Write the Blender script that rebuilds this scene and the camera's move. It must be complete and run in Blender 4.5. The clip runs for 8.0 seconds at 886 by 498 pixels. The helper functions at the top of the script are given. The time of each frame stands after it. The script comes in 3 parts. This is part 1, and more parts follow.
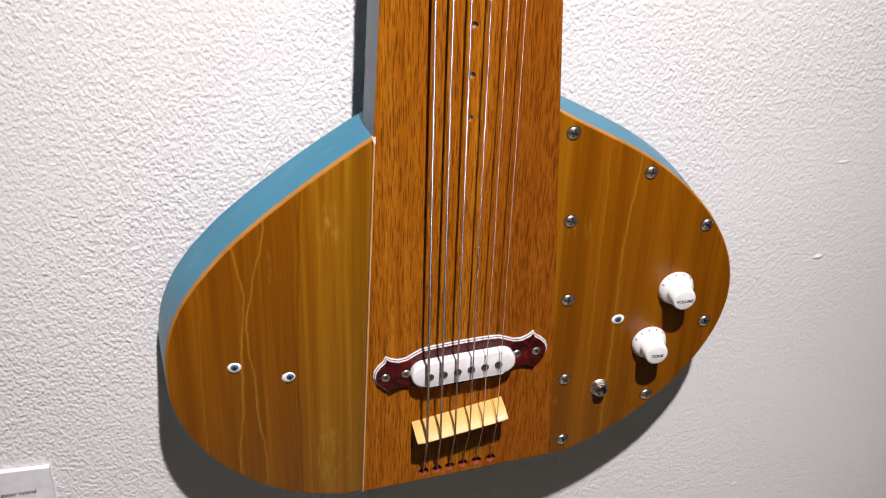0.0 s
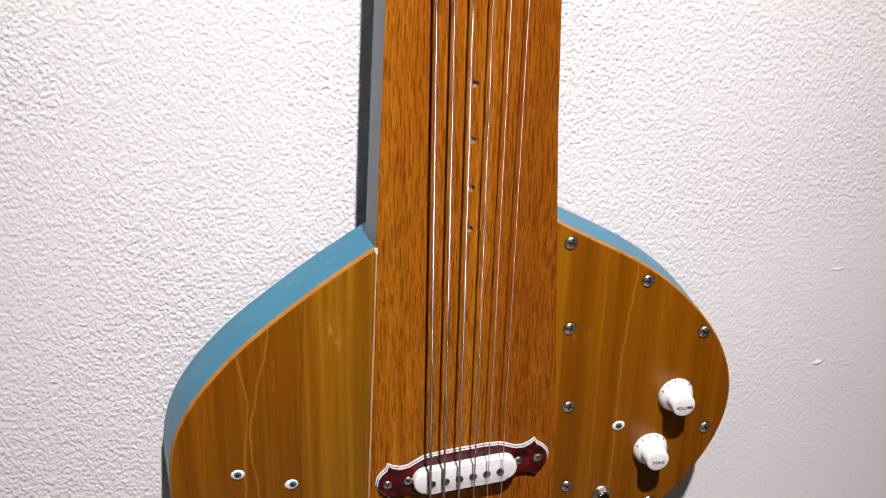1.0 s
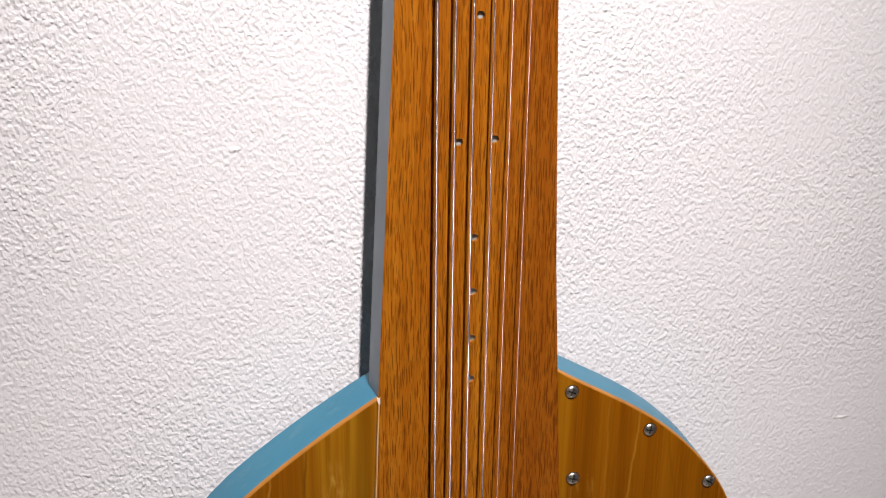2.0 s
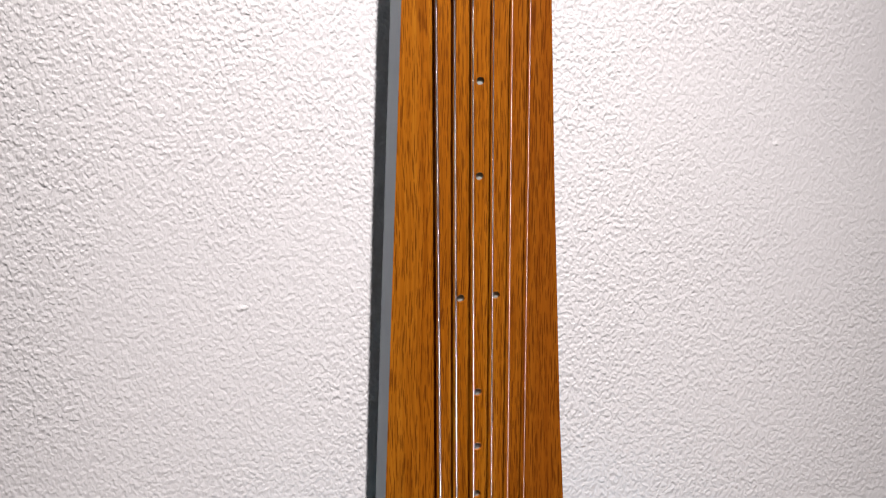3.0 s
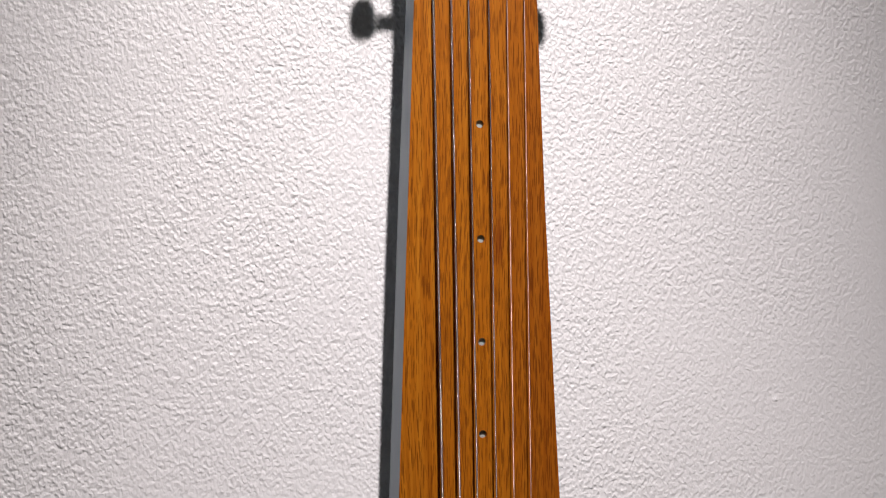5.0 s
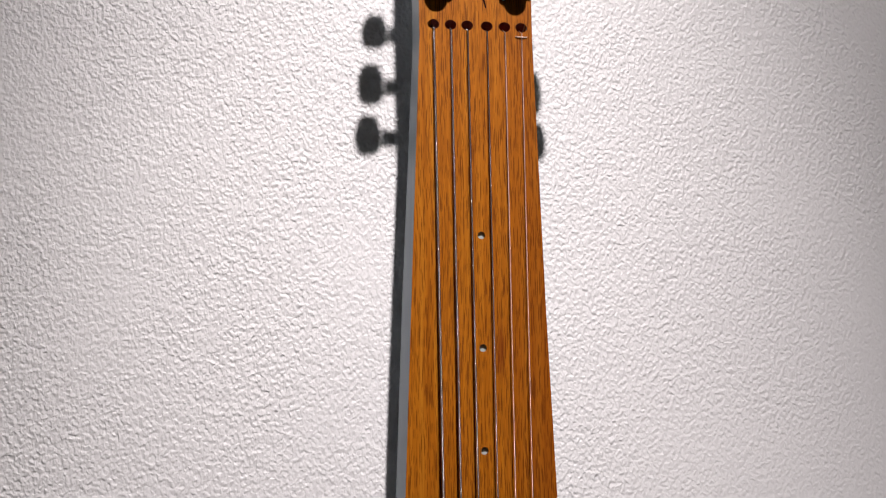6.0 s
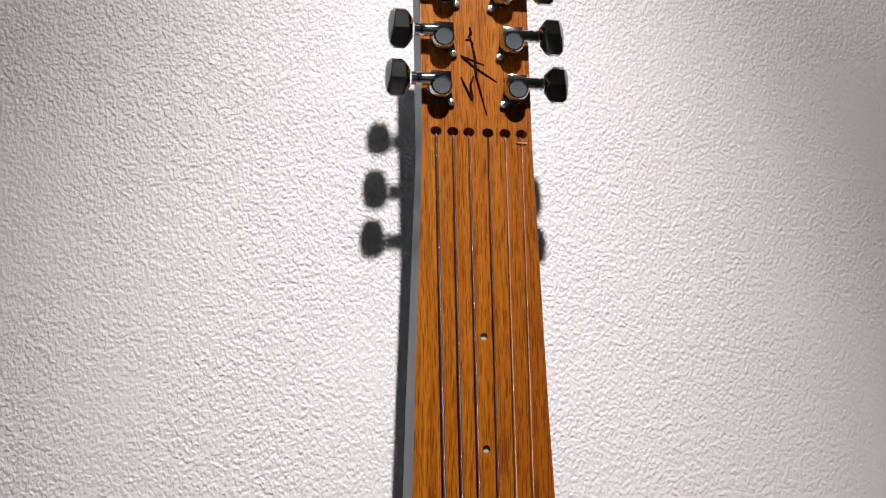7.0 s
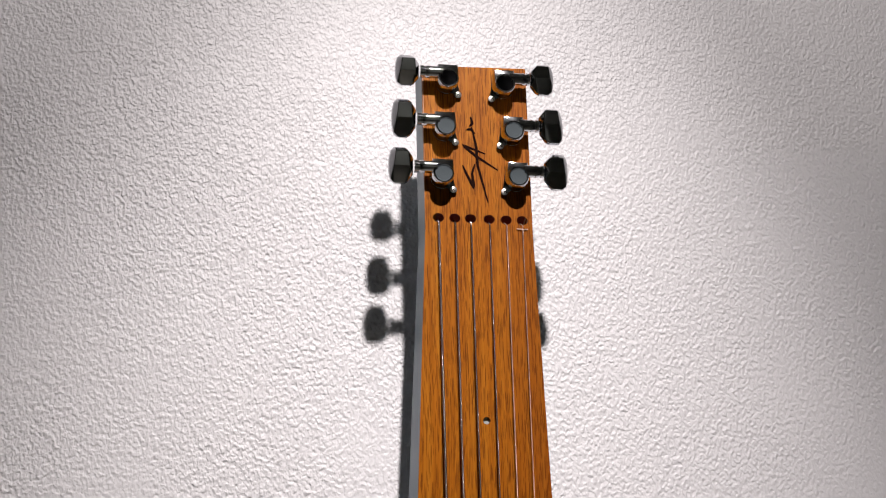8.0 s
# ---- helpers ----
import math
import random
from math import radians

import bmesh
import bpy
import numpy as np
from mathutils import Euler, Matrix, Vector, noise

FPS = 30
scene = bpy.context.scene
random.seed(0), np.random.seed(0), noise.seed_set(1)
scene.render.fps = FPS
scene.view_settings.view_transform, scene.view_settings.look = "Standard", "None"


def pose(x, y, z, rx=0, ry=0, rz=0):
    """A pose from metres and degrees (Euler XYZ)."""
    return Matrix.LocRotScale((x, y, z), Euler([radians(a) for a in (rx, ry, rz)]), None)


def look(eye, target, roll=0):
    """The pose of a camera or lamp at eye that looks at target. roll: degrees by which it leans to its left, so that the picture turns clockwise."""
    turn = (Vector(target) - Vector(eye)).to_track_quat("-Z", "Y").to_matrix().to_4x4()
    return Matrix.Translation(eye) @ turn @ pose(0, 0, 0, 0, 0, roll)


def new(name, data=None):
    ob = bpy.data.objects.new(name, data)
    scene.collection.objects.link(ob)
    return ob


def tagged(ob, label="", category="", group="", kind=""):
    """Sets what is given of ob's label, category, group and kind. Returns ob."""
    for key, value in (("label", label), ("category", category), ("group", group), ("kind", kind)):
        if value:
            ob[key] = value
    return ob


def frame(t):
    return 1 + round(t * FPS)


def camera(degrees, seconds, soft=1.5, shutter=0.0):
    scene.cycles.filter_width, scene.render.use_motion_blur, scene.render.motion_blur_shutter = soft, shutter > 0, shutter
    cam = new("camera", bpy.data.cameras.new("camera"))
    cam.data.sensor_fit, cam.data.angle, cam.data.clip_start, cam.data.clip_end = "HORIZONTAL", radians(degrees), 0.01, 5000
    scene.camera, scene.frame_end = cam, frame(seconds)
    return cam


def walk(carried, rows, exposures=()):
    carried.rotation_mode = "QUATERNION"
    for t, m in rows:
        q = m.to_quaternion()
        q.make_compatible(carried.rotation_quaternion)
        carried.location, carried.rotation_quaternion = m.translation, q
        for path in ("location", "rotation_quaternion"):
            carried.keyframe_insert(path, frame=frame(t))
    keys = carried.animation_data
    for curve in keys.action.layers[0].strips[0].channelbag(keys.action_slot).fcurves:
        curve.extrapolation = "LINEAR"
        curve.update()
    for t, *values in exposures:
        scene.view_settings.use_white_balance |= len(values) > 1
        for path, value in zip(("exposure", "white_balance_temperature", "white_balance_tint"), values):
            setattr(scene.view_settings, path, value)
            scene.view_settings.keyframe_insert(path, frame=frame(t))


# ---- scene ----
cam = camera(43.0, 8.0, soft=1.15)
walk(cam, [
    (0.0, look((-0.1521, -0.5847, 1.4653), (-0.0504, -0.1617, 1.2188), 1.68)),
    (0.5, look((-0.1504, -0.5905, 1.4712), (-0.0496, -0.1584, 1.2408), 1.45)),
    (1.0, look((-0.1485, -0.5966, 1.4764), (-0.0482, -0.1526, 1.2696), 1.19)),
    (1.5, look((-0.1465, -0.6029, 1.4807), (-0.0469, -0.1467, 1.3019), 1.01)),
    (1.7, look((-0.1457, -0.6055, 1.4823), (-0.0463, -0.1445, 1.3159), 0.99)),
    (2.8, look((-0.1410, -0.6197, 1.4886), (-0.0457, -0.1379, 1.3950), -0.39)),
    (3.0, look((-0.1402, -0.6223, 1.4894), (-0.0451, -0.1382, 1.4083), -0.25)),
    (3.5, look((-0.1383, -0.6287, 1.4909), (-0.0449, -0.1401, 1.4407), -0.47)),
    (4.0, look((-0.1365, -0.6351, 1.4917), (-0.0451, -0.1440, 1.4709), -0.64)),
    (4.5, look((-0.1349, -0.6413, 1.4920), (-0.0457, -0.1494, 1.4985), -0.78)),
    (5.8, look((-0.1325, -0.6564, 1.4898), (-0.0484, -0.1689, 1.5622), -0.94)),
    (6.0, look((-0.1324, -0.6586, 1.4892), (-0.0490, -0.1724, 1.5712), -0.99)),
    (6.5, look((-0.1325, -0.6637, 1.4872), (-0.0507, -0.1818, 1.5925), -1.05)),
    (7.0, look((-0.1331, -0.6683, 1.4847), (-0.0525, -0.1917, 1.6126), -1.17)),
    (7.5, look((-0.1343, -0.6725, 1.4817), (-0.0546, -0.2019, 1.6306), -1.27)),
    (8.0, look((-0.1363, -0.6762, 1.4783), (-0.0567, -0.2115, 1.6449), -1.38)),
], exposures=[(0.0, 0.38), (1.5, 0.28), (3.5, -0.20), (6.0, -0.51), (8.0, -0.57)])

# ---- light ----
world = bpy.data.worlds.new("room_air")
scene.world = world
world.use_nodes = True
world.node_tree.nodes["Background"].inputs[0].default_value = (0.9, 0.95, 1.0, 1)
world.node_tree.nodes["Background"].inputs[1].default_value = 0.0055


def spot(name, eye, target, watts, cone, blend, radius, colour, spread=1.0):
    data = bpy.data.lights.new(name, "SPOT")
    data.energy, data.spot_size, data.spot_blend = watts, radians(cone), blend
    data.shadow_soft_size, data.color = radius, colour
    ob = new(name, data)
    ob.matrix_world = look(eye, target) @ Matrix.Diagonal((spread, 1, 1, 1))
    return ob


# one track lamp above the guitar: a tall beam and the softer spill round it; a weak one further along the gallery; two
# added fills
spot("track_spot", (0.018, -0.852, 2.552), (-0.008, 0.05, 0.62), 142, 80, 1.0, 0.022, (1.0, 0.93, 0.925), 0.45)
spot("track_spot_spill", (0.018, -0.852, 2.552), (0.0, 0.05, 1.90), 50, 94, 1.0, 0.022, (1.0, 0.93, 0.925), 1.0)
spot("far_track_spot", (-1.25, -1.25, 2.60), (-0.1, 0.05, 1.05), 2.0, 60, 0.9, 0.03, (1.0, 0.93, 0.90))
# added fill: brightens the unseen opposite wall so the chrome buttons mirror grey
spot("chrome_reflection_fill", (-0.2, -2.5, 2.7), (-0.2, -4.06, 1.55), 55, 75, 0.7, 0.03, (1.0, 0.97, 0.92))
# added fill: its bounce off the unseen floor lifts the shadow below the body
spot("floor_bounce_fill", (-0.9, -1.4, 2.7), (-0.1, -1.0, 0.0), 70, 48, 0.8, 0.03, (1.0, 0.95, 0.92))


# ---- materials ----
class Nodes:
    """Short hand for building a node material."""

    def __init__(self, name, roughness=0.5, metallic=0.0, coat=0.0, gloss=0.5):
        self.mat = bpy.data.materials.new(name)
        self.mat.use_nodes = True
        self.tree = self.mat.node_tree
        self.bsdf = self.tree.nodes["Principled BSDF"]
        self.bsdf.inputs["Roughness"].default_value = roughness
        self.bsdf.inputs["Metallic"].default_value = metallic
        self.bsdf.inputs["Coat Weight"].default_value = coat
        self.bsdf.inputs["Coat Roughness"].default_value = 0.12
        self.bsdf.inputs["Specular IOR Level"].default_value = gloss
        self.coord = self.tree.nodes.new("ShaderNodeTexCoord").outputs["Object"]

    def link(self, a, b):
        self.tree.links.new(a, b)

    def scaled(self, x, y, z, shift=(0, 0, 0)):
        n = self.tree.nodes.new("ShaderNodeMapping")
        n.inputs["Scale"].default_value = (x, y, z)
        n.inputs["Location"].default_value = shift
        self.link(self.coord, n.inputs["Vector"])
        return n.outputs[0]

    def noise(self, vector, scale=1.0, detail=2.0, rough=0.5, distortion=0.0):
        n = self.tree.nodes.new("ShaderNodeTexNoise")
        self.link(vector, n.inputs["Vector"])
        n.inputs["Scale"].default_value, n.inputs["Detail"].default_value = scale, detail
        n.inputs["Roughness"].default_value, n.inputs["Distortion"].default_value = rough, distortion
        return n.outputs["Fac"]

    def cells(self, vector, how="F1", smoothness=0.5, jitter=1.0):
        n = self.tree.nodes.new("ShaderNodeTexVoronoi")
        self.link(vector, n.inputs["Vector"])
        n.feature = how
        n.inputs["Scale"].default_value, n.inputs["Randomness"].default_value = 1.0, jitter
        if how == "SMOOTH_F1":
            n.inputs["Smoothness"].default_value = smoothness
        return n.outputs["Distance"]

    def warp(self, vector, amount, frequency):
        """The vector, pushed about by a coarse noise."""
        n = self.tree.nodes.new("ShaderNodeTexNoise")
        self.link(vector, n.inputs["Vector"])
        n.inputs["Scale"].default_value, n.inputs["Detail"].default_value = frequency, 1.0
        m = self.tree.nodes.new("ShaderNodeVectorMath")
        m.operation = "MULTIPLY_ADD"
        self.link(n.outputs["Color"], m.inputs[0])
        m.inputs[1].default_value = (amount, amount, amount)
        self.link(vector, m.inputs[2])
        return m.outputs[0]

    def ramp(self, fac, *stops):
        n = self.tree.nodes.new("ShaderNodeValToRGB")
        while len(n.color_ramp.elements) < len(stops):
            n.color_ramp.elements.new(0.5)
        for e, (at, c) in zip(n.color_ramp.elements, stops):
            e.position = at
            e.color = (c, c, c, 1) if isinstance(c, (int, float)) else (*c, 1)
        self.link(fac, n.inputs[0])
        return n.outputs[0]

    def mix(self, fac, a, b, how="MIX"):
        n = self.tree.nodes.new("ShaderNodeMix")
        n.data_type, n.blend_type = "RGBA", how
        for value, slot in ((fac, n.inputs[0]), (a, n.inputs[6]), (b, n.inputs[7])):
            if isinstance(value, (int, float)):
                slot.default_value = value
            elif isinstance(value, tuple):
                slot.default_value = (*value, 1)
            else:
                self.link(value, slot)
        return n.outputs[2]

    def maths(self, op, a, b=0.0):
        n = self.tree.nodes.new("ShaderNodeMath")
        n.operation = op
        for value, slot in ((a, n.inputs[0]), (b, n.inputs[1])):
            if isinstance(value, (int, float)):
                slot.default_value = value
            else:
                self.link(value, slot)
        return n.outputs[0]

    def colour(self, c):
        if isinstance(c, tuple):
            self.bsdf.inputs["Base Color"].default_value = (*c, 1)
        else:
            self.link(c, self.bsdf.inputs["Base Color"])
        return self

    def rough(self, fac):
        self.link(fac, self.bsdf.inputs["Roughness"])
        return self

    def bump(self, height, strength, distance):
        n = self.tree.nodes.new("ShaderNodeBump")
        n.inputs["Distance"].default_value = distance
        if isinstance(strength, (int, float)):
            n.inputs["Strength"].default_value = strength
        else:
            self.link(strength, n.inputs["Strength"])
        self.link(height, n.inputs["Height"])
        self.link(n.outputs[0], self.bsdf.inputs["Normal"])
        return self


def plaster_paint():
    m = Nodes("orange_peel_wall_paint", 0.45, 0.0, 0.0, 0.36)
    lumps = m.maths("SUBTRACT", 1.0, m.cells(m.warp(m.scaled(450, 450, 370), 0.9, 0.9), "SMOOTH_F1", 0.6))
    broad = m.noise(m.scaled(510, 510, 410), 1.0, 0.3, 0.5, 0.35)
    height = m.maths("ADD", m.maths("MULTIPLY", lumps, 0.14), m.maths("MULTIPLY", broad, 1.4))
    patch = m.ramp(m.noise(m.scaled(6.5, 6.5, 6.5), 1.0, 3.0), (0.36, 0.62), (0.56, 1.0))
    # a stretch that was sanded smoother
    at = m.tree.nodes.new("ShaderNodeVectorMath")
    at.operation = "DISTANCE"
    m.link(m.warp(m.scaled(1, 0, 1), 0.12, 9), at.inputs[0])
    at.inputs[1].default_value = (0.37, 0.06, 0.98)
    patch = m.maths("MULTIPLY", patch, m.ramp(at.outputs["Value"], (0.09, 0.68), (0.24, 1.0)))
    # sprayed on thicker to one side and higher up
    split = m.tree.nodes.new("ShaderNodeSeparateXYZ")
    m.link(m.coord, split.inputs[0])
    across = m.ramp(m.maths("ADD", split.outputs["X"], 0.5), (0.22, 1.0), (0.58, 0.84), (0.74, 0.64))
    patch = m.maths("MULTIPLY", patch, m.maths("MULTIPLY", across, m.ramp(m.maths("MULTIPLY", split.outputs["Z"], 0.5), (0.48, 0.64), (0.66, 0.76), (0.80, 0.90), (0.92, 1.05))))
    tone = m.ramp(m.noise(m.scaled(3, 3, 3), 1.0, 3.0), (0.3, (0.68, 0.665, 0.675)), (0.7, (0.74, 0.725, 0.73)))
    m.colour(tone)
    return m.bump(height, patch, 0.00126).mat


def oak():
    m = Nodes("lacquered_oak", 0.45, 0.0, 0.0, 0.10)
    # the grain lines sway a little along the board
    sway = m.tree.nodes.new("ShaderNodeTexNoise")
    m.link(m.scaled(14, 14, 7), sway.inputs["Vector"])
    sway.inputs["Scale"].default_value, sway.inputs["Detail"].default_value = 1.0, 1.0
    shift = m.tree.nodes.new("ShaderNodeVectorMath")
    shift.operation = "MULTIPLY_ADD"
    m.link(sway.outputs["Color"], shift.inputs[0])
    shift.inputs[1].default_value = (0.008, 0.0, 0.0)
    m.link(m.coord, shift.inputs[2])
    m.coord = shift.outputs[0]
    bands = m.noise(m.scaled(230, 30, 2.2), 1.0, 3.0, 0.55, 0.2)
    base = m.ramp(bands, (0.30, (0.275, 0.080, 0.0034)), (0.5, (0.328, 0.104, 0.0052)), (0.70, (0.370, 0.131, 0.0085)))
    wide = m.ramp(m.noise(m.scaled(26, 9, 1.4, (0.4, 0, 0.9)), 1.0, 2.0), (0.34, (0.90, 0.86, 0.82)), (0.6, (1.0, 1.0, 1.0)))
    base = m.mix(1.0, base, wide, "MULTIPLY")
    thin = m.noise(m.scaled(760, 0, 22, (1, 5, 3)), 1.0, 2.0, 0.5, 0.3)
    base = m.mix(0.9, base, m.ramp(thin, (0.36, (0.78, 0.73, 0.66)), (0.52, (1.02, 1.02, 1.02)), (0.68, (1.14, 1.17, 1.20))), "MULTIPLY")
    # rows of short dark pores, staggered, in two sizes, closer and redder towards one edge
    split = m.tree.nodes.new("ShaderNodeSeparateXYZ")
    m.link(m.coord, split.inputs[0])
    side = m.ramp(m.maths("ADD", m.maths("MULTIPLY", split.outputs["X"], 9.0), 0.5), (0.60, 0.0), (0.82, 1.0))
    rows = m.noise(m.scaled(520, 0, 2.0, (3, 1, 2)), 1.0, 2.0)
    pores = m.cells(m.warp(m.scaled(1080, 0, 50), 0.5, 0.6))
    fine = m.cells(m.warp(m.scaled(1500, 0, 95, (7, 0.3, 2)), 0.5, 0.6))
    bias = m.maths("ADD", m.maths("MULTIPLY", m.maths("SUBTRACT", rows, 0.5), 0.13), m.maths("MULTIPLY", side, 0.04))
    long_mark = m.ramp(m.maths("SUBTRACT", pores, bias), (0.29, 1.0), (0.36, 0.0))
    fine_mark = m.ramp(m.maths("SUBTRACT", fine, bias), (0.25, 0.8), (0.33, 0.0))
    dark = m.maths("MULTIPLY", m.maths("MAXIMUM", long_mark, fine_mark), 0.74)
    base = m.mix(m.maths("MULTIPLY", side, 0.5), base, (0.205, 0.050, 0.004))
    base = m.mix(dark, base, (0.090, 0.020, 0.0013))
    # one reddish bruise between the strings
    at = m.tree.nodes.new("ShaderNodeVectorMath")
    at.operation = "DISTANCE"
    m.link(m.scaled(500, 0, 70), at.inputs[0])
    at.inputs[1].default_value = (0.0145 * 500, 0, 0.5385 * 70)
    bruise = m.ramp(m.maths("MULTIPLY", at.outputs["Value"], 0.5), (0.25, 0.55), (0.75, 0.0))
    base = m.mix(bruise, base, (0.10, 0.012, 0.003))
    m.colour(base)
    return m.bump(m.maths("SUBTRACT", 1.0, dark), 0.3, 0.0003).mat


def poplar(name, shift, veins, zones=(), smudges=()):
    """veins: rows of strength and the places (along, across) that each runs through; zones: rows of place across, width, strength and colour."""
    m = Nodes(name, 0.40, 0.0, 0.0, 0.27)
    bands = m.noise(m.scaled(75, 20, 0.9, shift), 1.0, 3.0, 0.6, 0.3)
    base = m.ramp(bands, (0.27, (0.155, 0.044, 0.0011)), (0.43, (0.195, 0.059, 0.0013)),
                  (0.58, (0.23, 0.074, 0.0016)), (0.78, (0.27, 0.098, 0.0028)))
    grain = m.noise(m.scaled(900, 100, 14, shift), 1.0, 2.0)
    base = m.mix(0.6, base, m.ramp(grain, (0.3, 0.70), (0.7, 1.15)), "MULTIPLY")
    streak = m.noise(m.scaled(230, 40, 1.7, shift), 1.0, 4.0, 0.65)
    # thin pale veins that wander along the board
    split = m.tree.nodes.new("ShaderNodeSeparateXYZ")
    m.link(m.coord, split.inputs[0])
    edge = m.noise(m.scaled(120, 0, 3, shift), 1.0, 3.0, 0.6)
    broken = m.ramp(m.noise(m.scaled(210, 0, 3.5, shift), 1.0, 3.0, 0.6), (0.36, 0.15), (0.62, 1.0))
    for x0, width, strength, tint in zones:
        off = m.maths("ABSOLUTE", m.maths("SUBTRACT", m.maths("ADD", split.outputs["X"], m.maths("MULTIPLY", m.maths("SUBTRACT", edge, 0.5), width * 0.8)), x0))
        base = m.mix(m.maths("MULTIPLY", m.ramp(m.maths("MULTIPLY", off, 1.0 / width), (0.2, strength), (0.6, 0.0)), broken), base, tint)
    base = m.mix(0.35, base, m.ramp(streak, (0.32, 0.62), (0.5, 1.0), (0.75, 1.12)), "MULTIPLY")
    along = m.maths("MULTIPLY", m.maths("ADD", split.outputs["Z"], 0.07), 1 / 0.28)
    for k, (strength, tint, places) in enumerate(veins):
        middle = sum(x for _, x in places) / len(places)
        run = m.ramp(along, *[((z + 0.07) / 0.28, 0.5 + (x - middle) * 20) for z, x in sorted(places)])
        run.node.color_ramp.interpolation = "CARDINAL"
        wander = m.noise(m.scaled(0, 0, 55, (k * 7.3, 1.7 * k, 0.6 + shift[2])), 1.0, 3.0, 0.6)
        line = m.maths("ADD", m.maths("MULTIPLY", m.maths("SUBTRACT", run, 0.5), 0.05), m.maths("MULTIPLY", m.maths("SUBTRACT", wander, 0.5), 0.0045))
        off = m.maths("ABSOLUTE", m.maths("SUBTRACT", m.maths("SUBTRACT", split.outputs["X"], middle), line))
        fade = m.noise(m.scaled(0, 0, 30, (3.0 * k, 2, 5)), 1.0, 2.0)
        mask = m.maths("MULTIPLY", m.ramp(m.maths("MULTIPLY", off, 600.0), (0.12, strength), (0.62, 0.0)), m.ramp(fade, (0.3, 0.45), (0.6, 1.0)))
        base = m.mix(mask, base, tint)
    smear = m.noise(m.scaled(110, 30, 26, (shift[2], 0, shift[0])), 1.0, 3.0, 0.6, 0.4)
    base = m.mix(m.ramp(smear, (0.66, 0.0), (0.74, 0.35)), base, (0.34, 0.19, 0.03))
    for smudge in smudges:
        # a pale rubbed patch: place across and along, and how short it is
        at = m.tree.nodes.new("ShaderNodeVectorMath")
        at.operation = "DISTANCE"
        m.link(m.scaled(100, 0, smudge[2]), at.inputs[0])
        at.inputs[1].default_value = (smudge[0] * 100, 0, smudge[1] * smudge[2])
        rub = m.maths("MULTIPLY", m.ramp(at.outputs["Value"], (0.3, 1.0), (1.0, 0.0)), m.ramp(m.noise(m.scaled(300, 0, 60), 1.0, 4.0, 0.65, 0.5), (0.46, 0.0), (0.66, 0.6)))
        base = m.mix(rub, base, (0.46, 0.26, 0.045))
    m.colour(base)
    m.rough(m.ramp(bands, (0.3, 0.24), (0.7, 0.32)))
    return m.bump(grain, 0.08, 0.0003).mat


def paint(name, a, b, roughness=0.45, wear=None, gloss=0.32):
    m = Nodes(name, roughness, 0.0, 0.0, gloss)
    c = m.ramp(m.noise(m.scaled(25, 25, 25), 1.0, 4.0), (0.35, a), (0.65, b))
    if wear:
        spots = m.ramp(m.noise(m.scaled(60, 60, 18), 1.0, 4.0, 0.65), (0.57, 0.0), (0.70, 0.6))
        c = m.mix(spots, c, wear)
    m.colour(c)
    return m.bump(m.noise(m.scaled(400, 400, 120), 1.0, 3.0), 0.15, 0.0004).mat


def metal(name, c, roughness):
    m = Nodes(name, roughness, 1.0)
    m.colour(c)
    smear = m.noise(m.scaled(180, 180, 180), 1.0, 3.0)
    m.rough(m.ramp(smear, (0.3, roughness * 0.75), (0.7, roughness * 1.35)))
    return m.mat


def plain(name, c, roughness=0.5, coat=0.0):
    m = Nodes(name, roughness, 0.0, coat)
    t = m.noise(m.scaled(140, 140, 140), 1.0, 3.0)
    m.colour(m.ramp(t, (0.3, tuple(v * 0.9 for v in c)), (0.7, tuple(min(1.0, v * 1.06) for v in c))))
    return m.mat


def tortoise():
    m = Nodes("red_tortoise_plastic", 0.25, 0.0, 0.1, 0.3)
    n = m.noise(m.scaled(150, 150, 150), 1.0, 3.0, 0.5, 1.0)
    m.colour(m.ramp(n, (0.35, (0.022, 0.002, 0.002)), (0.6, (0.075, 0.004, 0.005)), (0.75, (0.15, 0.010, 0.008))))
    return m.mat


def string_metal(name, tint, spread, relief):
    """Steel that is wound, or drawn with fine rings, across its length."""
    m = Nodes(name, spread, 1.0)
    m.colour(tint)
    w = m.tree.nodes.new("ShaderNodeTexWave")
    w.bands_direction = "Z"
    w.inputs["Scale"].default_value = 500
    m.link(m.coord, w.inputs["Vector"])
    return m.bump(w.outputs["Fac"], relief, 0.00022).mat


WALL = plaster_paint()
ROOM = plain("matt_room_paint", (0.40, 0.41, 0.38), 0.8)
FLOOR = plain("pale_gallery_floor", (0.36, 0.34, 0.29), 0.5)
OAK = oak()
GOLD, UMBER = (0.36, 0.165, 0.018), (0.075, 0.021, 0.001)
VEINS_A = ((0.65, GOLD, ((0.1365, -0.1392), (0.1083, -0.1343), (0.0669, -0.1378), (0.0316, -0.1389), (0.0064, -0.1404), (-0.0147, -0.1434), (-0.0368, -0.1436))),
           (0.65, GOLD, ((0.1538, -0.1203), (0.1311, -0.1248), (0.0998, -0.1315), (0.0663, -0.1334), (0.0484, -0.1309), (0.0212, -0.1306), (-0.0027, -0.1282), (-0.0175, -0.1264), (-0.0473, -0.1270))),
           (0.55, UMBER, ((0.1593, -0.0989), (0.0711, -0.1036), (0.0265, -0.1034), (-0.0513, -0.1041))),
           (0.25, GOLD, ((0.1032, -0.1605), (0.0615, -0.1628), (0.0169, -0.1638))))
